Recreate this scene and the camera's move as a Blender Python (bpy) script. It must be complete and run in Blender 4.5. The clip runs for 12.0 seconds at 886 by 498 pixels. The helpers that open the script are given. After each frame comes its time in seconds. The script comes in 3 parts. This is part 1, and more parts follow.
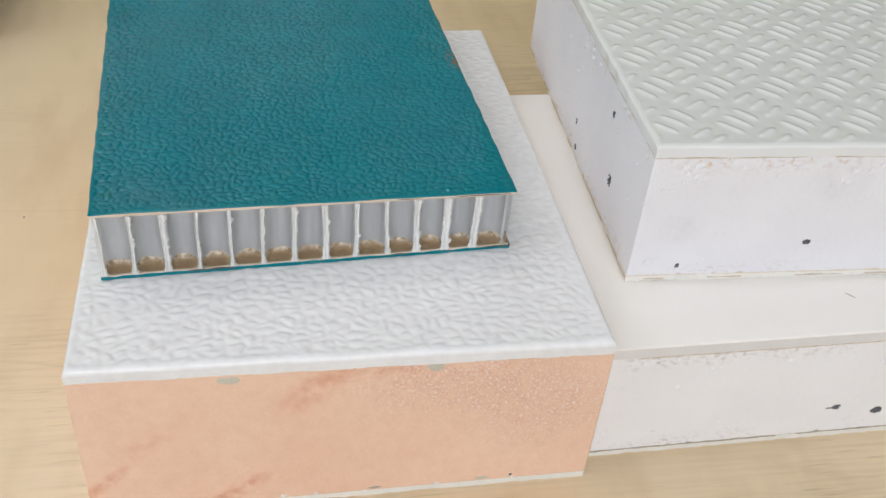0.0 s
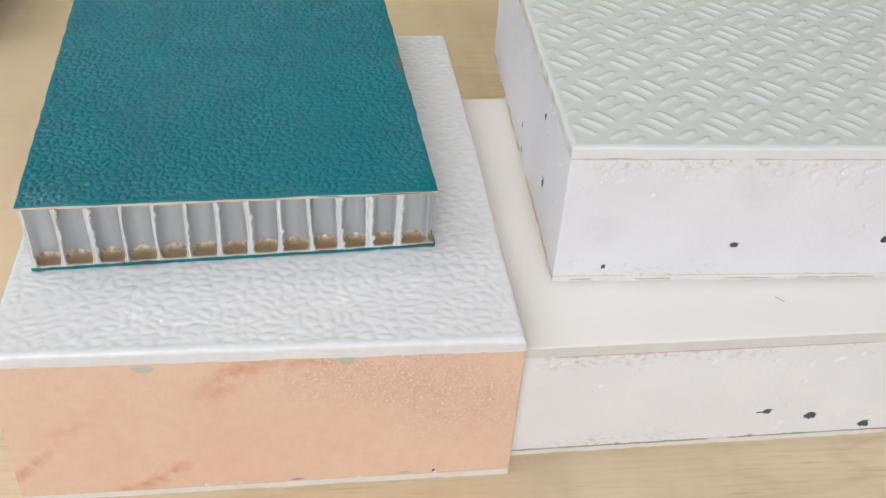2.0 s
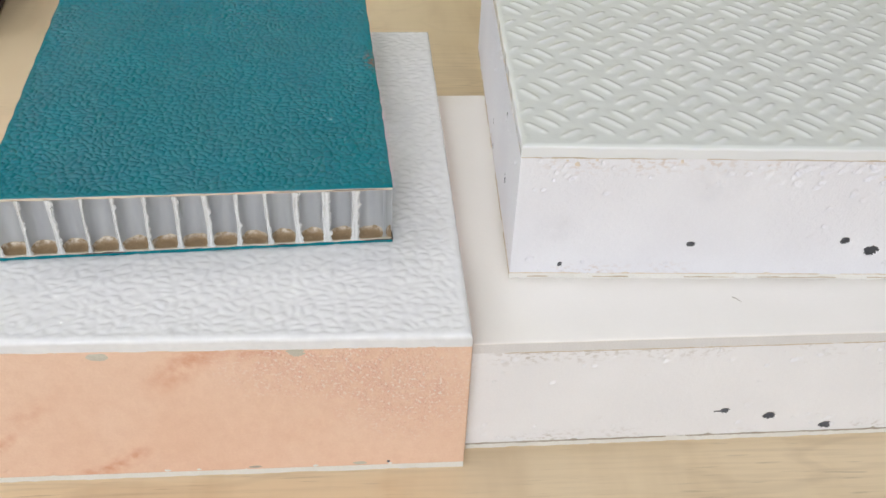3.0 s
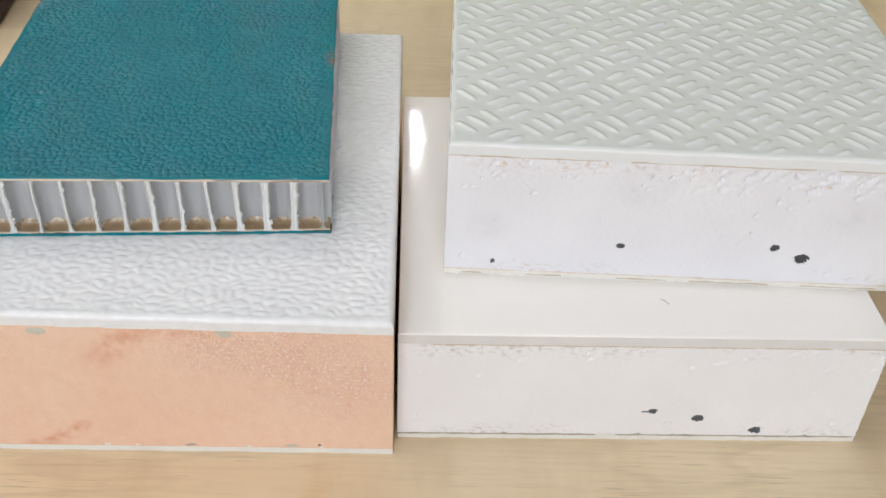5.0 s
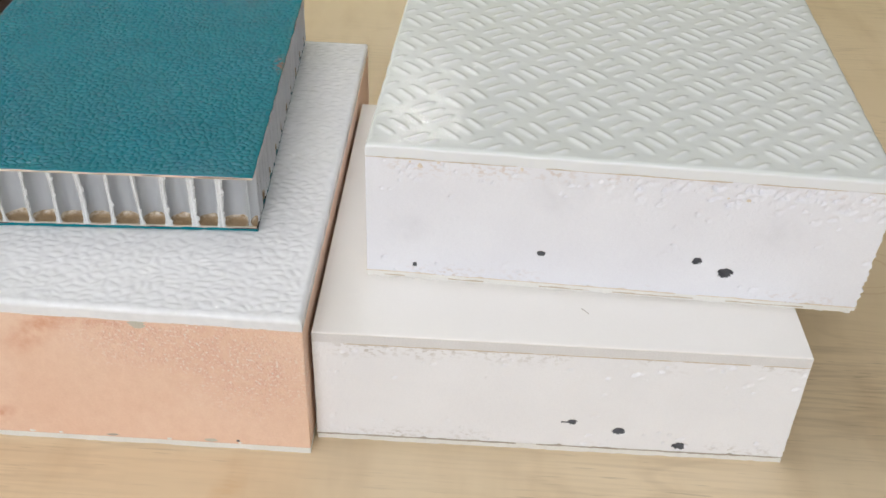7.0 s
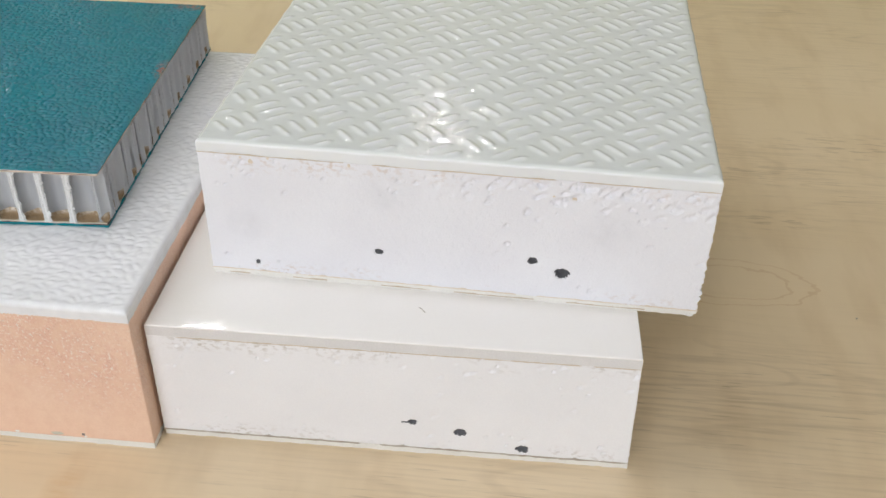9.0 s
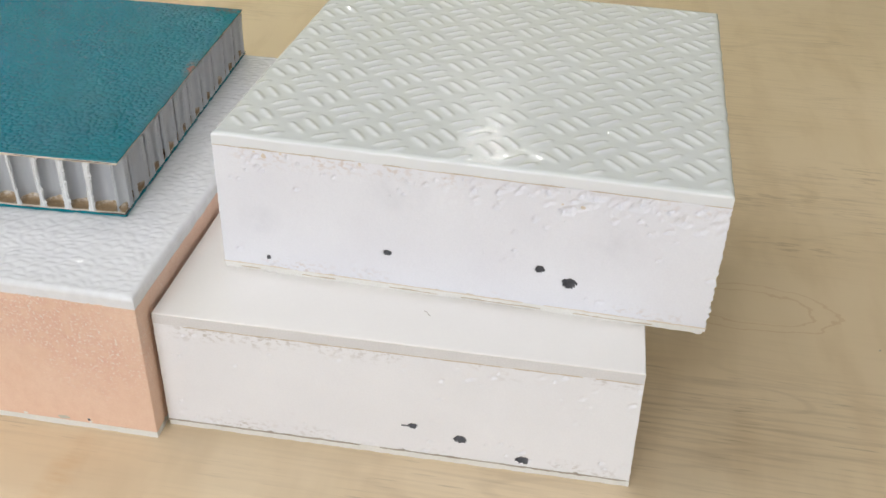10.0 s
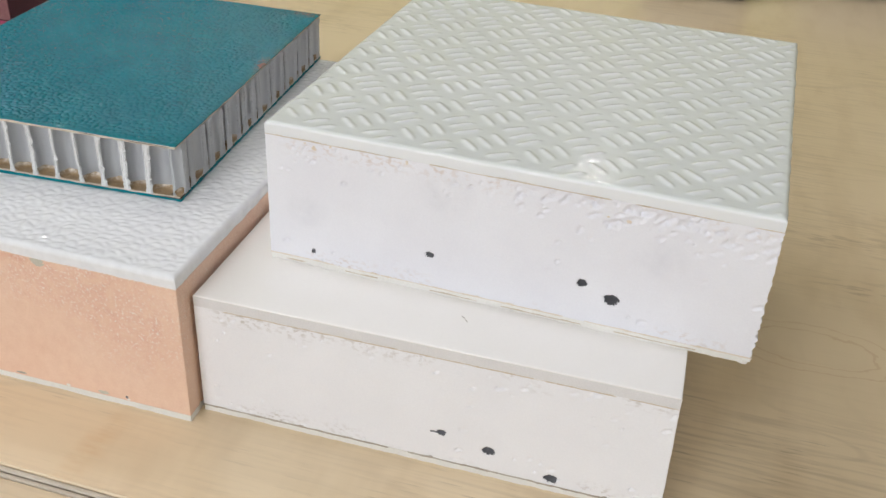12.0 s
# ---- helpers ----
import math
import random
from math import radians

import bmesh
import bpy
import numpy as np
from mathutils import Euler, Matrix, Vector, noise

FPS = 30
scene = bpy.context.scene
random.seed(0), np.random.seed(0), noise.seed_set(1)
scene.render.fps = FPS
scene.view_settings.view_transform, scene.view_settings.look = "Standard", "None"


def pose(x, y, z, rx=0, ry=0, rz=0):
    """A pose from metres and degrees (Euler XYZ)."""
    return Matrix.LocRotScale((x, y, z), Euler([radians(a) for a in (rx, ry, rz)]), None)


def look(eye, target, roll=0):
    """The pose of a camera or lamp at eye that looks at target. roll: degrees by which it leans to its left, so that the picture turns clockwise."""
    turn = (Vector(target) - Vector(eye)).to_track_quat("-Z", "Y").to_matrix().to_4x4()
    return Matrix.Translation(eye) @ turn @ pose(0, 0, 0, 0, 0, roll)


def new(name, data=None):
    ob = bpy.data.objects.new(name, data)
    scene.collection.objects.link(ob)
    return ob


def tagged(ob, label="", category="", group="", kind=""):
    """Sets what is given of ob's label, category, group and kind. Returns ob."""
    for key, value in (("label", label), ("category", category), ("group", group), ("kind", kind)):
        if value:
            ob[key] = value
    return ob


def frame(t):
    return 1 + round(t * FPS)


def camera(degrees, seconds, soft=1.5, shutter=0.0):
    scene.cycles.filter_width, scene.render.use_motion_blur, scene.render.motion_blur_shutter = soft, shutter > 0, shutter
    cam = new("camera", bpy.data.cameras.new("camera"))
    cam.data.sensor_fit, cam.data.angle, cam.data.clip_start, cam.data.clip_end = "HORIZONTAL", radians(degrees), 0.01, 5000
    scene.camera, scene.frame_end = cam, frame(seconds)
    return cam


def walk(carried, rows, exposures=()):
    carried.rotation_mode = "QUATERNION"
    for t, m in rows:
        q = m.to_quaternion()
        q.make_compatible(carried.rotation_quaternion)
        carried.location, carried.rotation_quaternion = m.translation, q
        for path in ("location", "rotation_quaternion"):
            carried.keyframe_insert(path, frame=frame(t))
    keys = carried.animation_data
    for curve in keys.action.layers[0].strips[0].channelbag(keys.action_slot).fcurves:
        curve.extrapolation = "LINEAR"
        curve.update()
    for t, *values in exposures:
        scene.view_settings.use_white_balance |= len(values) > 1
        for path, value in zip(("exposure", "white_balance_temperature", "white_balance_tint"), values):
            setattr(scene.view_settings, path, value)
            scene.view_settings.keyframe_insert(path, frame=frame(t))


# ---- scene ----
cam = camera(48.8, 12.0)
PATH = [
    (0, -0.0938, -0.1894, 0.2535, 51.10, -4.20, -8.59),
    (0.5, -0.0869, -0.1922, 0.2521, 51.19, -3.73, -7.83),
    (1, -0.0780, -0.1955, 0.2534, 51.25, -3.31, -7.02),
    (1.5, -0.0671, -0.1978, 0.2540, 51.29, -3.16, -6.33),
    (2, -0.0559, -0.2013, 0.2562, 51.60, -3.04, -5.87),
    (2.5, -0.0454, -0.2026, 0.2587, 51.26, -2.77, -4.93),
    (3, -0.0290, -0.2066, 0.2613, 51.04, -2.11, -3.48),
    (5, 0.0078, -0.2186, 0.2649, 51.45, -2.04, 0.01),
    (5.5, 0.0170, -0.2225, 0.2628, 51.90, -2.01, 0.77),
    (6, 0.0272, -0.2229, 0.2638, 51.82, -2.18, 1.66),
    (6.5, 0.0378, -0.2222, 0.2618, 52.36, -1.74, 2.82),
    (7, 0.0508, -0.2233, 0.2617, 52.79, -1.88, 3.52),
    (9, 0.1198, -0.2261, 0.2542, 54.80, -1.00, 6.01),
    (9.5, 0.1307, -0.2272, 0.2528, 55.39, -1.28, 7.44),
    (10, 0.1345, -0.2279, 0.2477, 56.32, -1.68, 10.09),
    (10.5, 0.1415, -0.2251, 0.2427, 56.39, -1.99, 12.05),
    (11, 0.1469, -0.2220, 0.2377, 56.98, -2.28, 14.12),
    (11.5, 0.1498, -0.2240, 0.2376, 57.63, -2.58, 15.57),
    (12, 0.1501, -0.2266, 0.2378, 58.12, -2.70, 16.92),
]
walk(cam, [(t, pose(x, y, z, rx, ry, rz)) for t, x, y, z, rx, ry, rz in PATH],
     [(0, -0.45), (3, -0.41), (6, -0.41), (9, -0.41), (10.5, -0.40), (11.5, -0.45), (12, -0.43)])

# ---- world and lights ----
world = bpy.data.worlds.new("world")
scene.world = world
world.use_nodes = True
sky = world.node_tree.nodes.new("ShaderNodeTexSky")
sky.sky_type, sky.sun_disc = "NISHITA", False
sky.sun_elevation, sky.sun_rotation = radians(40), radians(200)
world.node_tree.links.new(sky.outputs[0], world.node_tree.nodes["Background"].inputs[0])
world.node_tree.nodes["Background"].inputs[1].default_value = 0.08

MM = 0.001
FLOOR_Z, CEIL_Z = -0.75, 1.95
ROOM = (-2.4, 2.6, -2.3, 4.0)


def area_lamp(name, size_x, size_y, watts, colour, m):
    data = bpy.data.lights.new(name, "AREA")
    data.shape, data.size, data.size_y, data.energy, data.color = "RECTANGLE", size_x, size_y, watts, colour
    ob = new(name, data)
    ob.matrix_world = m
    return ob


# unseen ceiling downlights, and added area panels for daylight behind and beside the table
area_lamp("ceiling_lamp", 0.30, 0.30, 3.0, (1.0, 0.985, 0.96), pose(-0.85, 0.15, 1.915))
# small lamps added at chosen spots to raise glints on the skins
for x, y, watts in ((-0.25, 0.95, 3.4), (0.75, 0.95, 0.6), (-1.25, 0.95, 3.4), (-1.9, 3.4, 8.0), (-0.70, 1.50, 4.5)):
    area_lamp("ceiling_lamp", 0.10, 0.10, watts, (1.0, 0.985, 0.96), pose(x, y, 1.915))
# far lamp, placed from its reflection in the cream skin
area_lamp("ceiling_lamp", 0.10, 0.11, 6.5, (1.0, 0.985, 0.96), pose(-0.200, 3.127, 1.915))
area_lamp("daylight_behind", 2.2, 1.3, 92, (0.92, 0.95, 1.0), look((-0.1, -2.26, 1.08), (0.1, 0, 0.4)))
area_lamp("daylight_side", 1.8, 1.2, 45, (0.91, 0.95, 1.0), look((-2.36, 0.1, 1.28), (0, 0.4, 0.3)))


# ---- materials ----
def material(name):
    m = bpy.data.materials.new(name)
    m.use_nodes = True
    return m, m.node_tree.nodes, m.node_tree.links, m.node_tree.nodes["Principled BSDF"]


def coords(n, k, stretch=(1, 1, 1), turn=0.0):
    tc, mp = n.new("ShaderNodeTexCoord"), n.new("ShaderNodeMapping")
    mp.inputs["Scale"].default_value = stretch
    mp.inputs["Rotation"].default_value = (0, 0, radians(turn))
    k.new(tc.outputs["Object"], mp.inputs["Vector"])
    return mp.outputs["Vector"]


def noise_fac(n, k, vector, scale, detail=3.0, low=0.35, high=0.65, rough=0.5):
    t, r = n.new("ShaderNodeTexNoise"), n.new("ShaderNodeMapRange")
    t.inputs["Scale"].default_value, t.inputs["Detail"].default_value, t.inputs["Roughness"].default_value = scale, detail, rough
    r.inputs["From Min"].default_value, r.inputs["From Max"].default_value = low, high
    k.new(vector, t.inputs["Vector"])
    k.new(t.outputs["Fac"], r.inputs["Value"])
    return r.outputs["Result"]


def mix(n, k, fac, a, b):
    m = n.new("ShaderNodeMix")
    m.data_type = "RGBA"
    for sock, v in ((m.inputs[0], fac), (m.inputs[6], a), (m.inputs[7], b)):
        if isinstance(v, bpy.types.NodeSocket):
            k.new(v, sock)
        else:
            sock.default_value = v if isinstance(v, (int, float)) else (*v, 1)
    return m.outputs[2]


def times(n, k, a, b, op="MULTIPLY"):
    m = n.new("ShaderNodeMath")
    m.operation, m.use_clamp = op, True
    for sock, v in zip(m.inputs, (a, b)):
        if isinstance(v, bpy.types.NodeSocket):
            k.new(v, sock)
        else:
            sock.default_value = v
    return m.outputs[0]


def bump(n, k, bsdf, height, strength, distance):
    b = n.new("ShaderNodeBump")
    b.inputs["Strength"].default_value, b.inputs["Distance"].default_value = strength, distance
    k.new(height, b.inputs["Height"])
    k.new(b.outputs["Normal"], bsdf.inputs["Normal"])


def plain(name, colour, second, rough, scale=400.0, grain=0.15, specular=0.5, metal=0.0, distance=0.0002, fleck=0.25):
    """A painted, moulded or cast surface: two tones at a coarse and a fine scale, and a fine grain."""
    m, n, k, b = material(name)
    v = coords(n, k)
    coarse = noise_fac(n, k, v, scale * 0.12, 4)
    fine = noise_fac(n, k, v, scale * 2.5, 2)
    c = mix(n, k, coarse, colour, second)
    c = mix(n, k, times(n, k, fine, fleck), c, tuple(x * 0.8 for x in second))
    k.new(c, b.inputs["Base Color"])
    b.inputs["Roughness"].default_value, b.inputs["Metallic"].default_value = rough, metal
    b.inputs["Specular IOR Level"].default_value = specular
    bump(n, k, b, fine, grain, distance)
    return m


def spot(n, k, centre, radius, stretch=(1, 1, 1)):
    """1 at a place of the thing, falling to 0 at radius."""
    tc, mp, ln, r = n.new("ShaderNodeTexCoord"), n.new("ShaderNodeVectorMath"), n.new("ShaderNodeVectorMath"), n.new("ShaderNodeMapRange")
    sc = n.new("ShaderNodeVectorMath")
    mp.operation, ln.operation, sc.operation = "SUBTRACT", "LENGTH", "MULTIPLY"
    mp.inputs[1].default_value, sc.inputs[1].default_value = centre, stretch
    r.inputs["From Min"].default_value, r.inputs["From Max"].default_value = radius, radius * 0.25
    k.new(tc.outputs["Object"], mp.inputs[0])
    k.new(mp.outputs[0], sc.inputs[0])
    k.new(sc.outputs[0], ln.inputs[0])
    k.new(ln.outputs["Value"], r.inputs["Value"])
    return r.outputs["Result"]


def slanted(n, k, centre, length, width, turn):
    """1 along a short streak on a front face, turned by so many degrees, falling to 0 at its rim."""
    tc, sub, rot, sc, ln, r = [n.new(x) for x in ("ShaderNodeTexCoord", "ShaderNodeVectorMath", "ShaderNodeVectorRotate", "ShaderNodeVectorMath", "ShaderNodeVectorMath", "ShaderNodeMapRange")]
    sub.operation, sc.operation, ln.operation = "SUBTRACT", "MULTIPLY", "LENGTH"
    sub.inputs[1].default_value, sc.inputs[1].default_value = centre, (1 / length, 0, 1 / width)
    rot.rotation_type = "Y_AXIS"
    rot.inputs["Angle"].default_value = radians(turn)
    r.inputs["From Min"].default_value, r.inputs["From Max"].default_value = 1.0, 0.15
    k.new(tc.outputs["Object"], sub.inputs[0])
    k.new(sub.outputs[0], rot.inputs["Vector"])
    k.new(rot.outputs[0], sc.inputs[0])
    k.new(sc.outputs[0], ln.inputs[0])
    k.new(ln.outputs["Value"], r.inputs["Value"])
    return r.outputs["Result"]


def milky(b, weight, depth):
    """Light goes a little way into the gelcoat."""
    b.inputs["Subsurface Weight"].default_value = weight
    b.inputs["Subsurface Radius"].default_value = (1.0, 1.0, 0.9)
    b.inputs["Subsurface Scale"].default_value = depth


def wood(name, tone=1.0):
    """Pale maple laminate, grain along x, with faint cross figure and short dark pores."""
    m, n, k, b = material(name)
    light, mid, dark = [tuple(tone * x for x in c) for c in ((0.785, 0.63, 0.425), (0.735, 0.58, 0.375), (0.40, 0.28, 0.16))]
    broad = noise_fac(n, k, coords(n, k, (6, 15, 1)), 1.0, 4, 0.3, 0.7)
    figure = noise_fac(n, k, coords(n, k, (60, 17, 1), 24), 1.0, 3, 0.48, 0.8)
    grain = noise_fac(n, k, coords(n, k, (32, 620, 1)), 1.0, 3, 0.46, 0.72)
    bands = noise_fac(n, k, coords(n, k, (6.0, 11, 1)), 1.0, 3, 0.42, 0.68)
    pores = noise_fac(n, k, coords(n, k, (55, 900, 1)), 1.0, 2, 0.64, 0.74)
    c = mix(n, k, broad, light, mid)
    c = mix(n, k, times(n, k, figure, 0.35), c, (0.53 * tone, 0.37 * tone, 0.20 * tone))
    c = mix(n, k, times(n, k, times(n, k, grain, bands), 0.4), c, dark)
    c = mix(n, k, times(n, k, times(n, k, pores, bands), 0.55), c, tuple(0.7 * x for x in dark))
    # faint growth rings, drawn out along the grain
    ring, wave = n.new("ShaderNodeTexNoise"), n.new("ShaderNodeMath")
    ring.inputs["Scale"].default_value, ring.inputs["Detail"].default_value = 1.0, 2.5
    k.new(coords(n, k, (3.4, 15, 1)), ring.inputs["Vector"])
    wave.operation = "SINE"
    many = n.new("ShaderNodeMath")
    many.operation = "MULTIPLY"
    many.inputs[1].default_value = 70
    k.new(ring.outputs["Fac"], many.inputs[0])
    k.new(many.outputs[0], wave.inputs[0])
    crest = n.new("ShaderNodeMapRange")
    crest.inputs["From Min"].default_value, crest.inputs["From Max"].default_value = 0.80, 1.0
    k.new(wave.outputs[0], crest.inputs["Value"])
    c = mix(n, k, times(n, k, times(n, k, crest.outputs[0], bands), 0.22), c, dark)
    # clusters of short open pores, a knot's outline and a reddish streak across the grain
    dashes = noise_fac(n, k, coords(n, k, (75, 480, 1)), 1.0, 2, 0.54, 0.64)
    cluster = spot(n, k, (0.185, -0.335, 0), 0.045, (0.8, 3.0, 0))
    for centre, radius, stretch in (((0.190, -0.378, 0), 0.030, (0.8, 2.5, 0)), ((0.26, -0.30, 0), 0.06, (0.6, 3, 0))):
        cluster = times(n, k, cluster, spot(n, k, centre, radius, stretch), "ADD")
    c = mix(n, k, times(n, k, times(n, k, dashes, cluster), 0.5), c, dark)
    eye = spot(n, k, (0.163, -0.430, 0), 0.040, (1, 2.2, 0))
    knot = times(n, k, eye, times(n, k, noise_fac(n, k, coords(n, k, (90, 140, 1)), 1.0, 3, 0.0, 1.0), 0.5), "ADD")
    for level in (0.36, 0.72):
        line = n.new("ShaderNodeMath")
        line.operation = "COMPARE"
        line.inputs[1].default_value, line.inputs[2].default_value = level, 0.028
        k.new(knot, line.inputs[0])
        c = mix(n, k, times(n, k, times(n, k, line.outputs[0], times(n, k, eye, 0.02, "GREATER_THAN")), 0.28), c, (0.50 * tone, 0.28 * tone, 0.10 * tone))
    streak = times(n, k, spot(n, k, (-0.075, -0.578, 0), 0.007, (1, 0.28, 0)), noise_fac(n, k, coords(n, k, (80, 330, 1)), 1.0, 3, 0.3, 0.7))
    c = mix(n, k, times(n, k, streak, 0.5), c, (0.62 * tone, 0.38 * tone, 0.16 * tone))
    k.new(c, b.inputs["Base Color"])
    b.inputs["Roughness"].default_value = 0.34
    b.inputs["Specular IOR Level"].default_value = 0.55
    b.inputs["Coat Weight"].default_value, b.inputs["Coat Roughness"].default_value = 0.3, 0.28
    bump(n, k, b, grain, 0.08, 0.0002)
    return m


def foam(name, colour, second, stain, low, high, amount, smudges=()):
    """Cut rigid foam with adhesive stains that gather by its two bonded edges."""
    m, n, k, b = material(name)
    v = coords(n, k)
    cloud = noise_fac(n, k, v, 34, 3)
    cell = noise_fac(n, k, v, 1500, 2)
    c = mix(n, k, cloud, colour, second)
    tc, sx, up, down = n.new("ShaderNodeTexCoord"), n.new("ShaderNodeSeparateXYZ"), n.new("ShaderNodeMapRange"), n.new("ShaderNodeMapRange")
    k.new(tc.outputs["Object"], sx.inputs[0])
    for r, a, z in ((up, high - 0.007, high), (down, low + 0.006, low)):
        r.inputs["From Min"].default_value, r.inputs["From Max"].default_value = a, z
        k.new(sx.outputs["Z"], r.inputs["Value"])
    edge = times(n, k, up.outputs[0], down.outputs[0], "ADD")
    drops = noise_fac(n, k, coords(n, k, (1, 1, 1.5)), 420, 4, 0.5, 0.62)
    patches = noise_fac(n, k, v, 60, 2, 0.48, 0.7)
    c = mix(n, k, times(n, k, times(n, k, times(n, k, edge, patches), drops), amount), c, stain)
    for centre, radius in smudges:
        c = mix(n, k, times(n, k, times(n, k, spot(n, k, centre, radius, (1, 0.1, 1.2)), noise_fac(n, k, v, 160, 3, 0.3, 0.7)), 0.16), c, (0.38, 0.38, 0.42))
    c = mix(n, k, times(n, k, cell, 0.07), c, tuple(0.7 * x for x in second))
    k.new(c, b.inputs["Base Color"])
    b.inputs["Roughness"].default_value = 0.75
    b.inputs["Specular IOR Level"].default_value = 0.3
    bump(n, k, b, cell, 0.22, 0.0003)
    return m


def peach_foam():
    """Peach foam: smooth cut areas, open glittering cells near the upper right, rusty resin streaks."""
    m, n, k, b = material("peach_foam")
    v = coords(n, k)
    cloud = noise_fac(n, k, v, 30, 4)
    c = mix(n, k, cloud, (0.89, 0.640, 0.485), (0.86, 0.590, 0.435))
    ragged = noise_fac(n, k, v, 260, 5, 0.32, 0.66)
    rust = (0.63, 0.20, 0.075)
    streak = slanted(n, k, (-0.109, 0, 0.0085), 0.013, 0.0042, 35)
    for centre, length, width, turn, amount in (((-0.148, 0, 0.0150), 0.012, 0.0030, 42, 1.0), ((-0.086, 0, 0.0500), 0.020, 0.0065, 43, 0.75), ((-0.066, 0, 0.0555), 0.026, 0.0045, 6, 0.65), ((-0.119, 0, 0.004), 0.010, 0.003, 20, 0.7), ((-0.135, 0, 0.030), 0.020, 0.005, 40, 0.35), ((-0.050, 0, 0.022), 0.018, 0.006, 30, 0.16)):
        streak = times(n, k, streak, times(n, k, slanted(n, k, centre, length, width, turn), amount), "ADD")
    streak = times(n, k, streak, ragged)
    c = mix(n, k, times(n, k, streak, 0.75), c, rust)
    # open cells
    region = times(n, k, spot(n, k, (-0.018, 0.0, 0.038), 0.030, (1, 0.1, 1.1)), spot(n, k, (-0.050, 0, 0.050), 0.030, (0.9, 0.1, 1.6)), "ADD")
    region = times(n, k, region, ragged)
    vo = n.new("ShaderNodeTexVoronoi")
    vo.inputs["Scale"].default_value = 1250
    k.new(v, vo.inputs["Vector"])
    grit = n.new("ShaderNodeMapRange")
    grit.inputs["From Min"].default_value, grit.inputs["From Max"].default_value = 0.15, 0.6
    k.new(vo.outputs["Distance"], grit.inputs["Value"])
    flecks = noise_fac(n, k, v, 950, 3, 0.54, 0.62)
    
    cell = noise_fac(n, k, v, 1300, 2)
    mottle = noise_fac(n, k, v, 240, 4, 0.4, 0.7)
    c = mix(n, k, times(n, k, mottle, 0.14), c, (0.70, 0.40, 0.27))
    c = mix(n, k, times(n, k, cell, 0.09), c, (0.58, 0.30, 0.18))
    c = mix(n, k, times(n, k, region, 0.6), c, (0.80, 0.47, 0.36))
    # pale flecks painted into the colour for the sparkle of the open cells
    glint = times(n, k, flecks, region)
    c = mix(n, k, times(n, k, glint, 0.9), c, (0.96, 0.86, 0.78))
    k.new(c, b.inputs["Base Color"])
    shine = n.new("ShaderNodeMapRange")
    shine.inputs["To Min"].default_value, shine.inputs["To Max"].default_value = 0.55, 0.20
    k.new(glint, shine.inputs["Value"])
    k.new(shine.outputs[0], b.inputs["Roughness"])
    relief = times(n, k, times(n, k, grit.outputs[0], region), times(n, k, cell, 0.16), "ADD")
    bump(n, k, b, relief, 0.55, 0.0006)
    return m


def teal_gel():
    m, n, k, b = material("teal_gelcoat")
    v = coords(n, k)
    cloud = noise_fac(n, k, v, 45, 4)
    fine = noise_fac(n, k, v, 900, 2)
    c = mix(n, k, cloud, (0.001, 0.172, 0.216), (0.001, 0.192, 0.236))
    rub = spot(n, k, (0.1235, 0.083, 0.021), 0.007, (1.6, 0.7, 0.2))
    rub = times(n, k, rub, spot(n, k, (0.119, 0.150, 0.021), 0.009, (0.8, 1.6, 0.2)), "ADD")
    rub = times(n, k, rub, noise_fac(n, k, v, 500, 3, 0.42, 0.6))
    c = mix(n, k, times(n, k, rub, 0.75), c, (0.22, 0.11, 0.045))
    k.new(c, b.inputs["Base Color"])
    b.inputs["Roughness"].default_value = 0.08
    b.inputs["Specular IOR Level"].default_value = 0.32
    bump(n, k, b, fine, 0.06, 0.0002)
    return m


def tread_gel():
    """White gelcoat, greyer green between the bars, whiter on the bars and along the rim."""
    m, n, k, b = material("tread_gelcoat")
    v = coords(n, k)
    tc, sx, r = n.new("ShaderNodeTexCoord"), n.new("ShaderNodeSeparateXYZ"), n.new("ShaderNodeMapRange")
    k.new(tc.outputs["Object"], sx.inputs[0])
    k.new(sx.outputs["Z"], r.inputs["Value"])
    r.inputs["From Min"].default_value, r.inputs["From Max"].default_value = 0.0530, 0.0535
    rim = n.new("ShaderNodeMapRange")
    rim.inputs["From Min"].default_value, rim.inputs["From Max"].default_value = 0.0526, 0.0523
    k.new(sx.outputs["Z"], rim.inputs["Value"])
    bars_and_rim = times(n, k, r.outputs[0], rim.outputs[0], "MAXIMUM")
    c = mix(n, k, bars_and_rim, (0.725, 0.745, 0.725), (0.835, 0.84, 0.845))
    c = mix(n, k, times(n, k, noise_fac(n, k, v, 60, 4), 0.2), c, (0.755, 0.77, 0.745))
    k.new(c, b.inputs["Base Color"])
    b.inputs["Roughness"].default_value, b.inputs["Specular IOR Level"].default_value = 0.12, 0.45
    milky(b, 0.4, 0.0016)
    bump(n, k, b, noise_fac(n, k, v, 900, 2), 0.05, 0.0002)
    return m


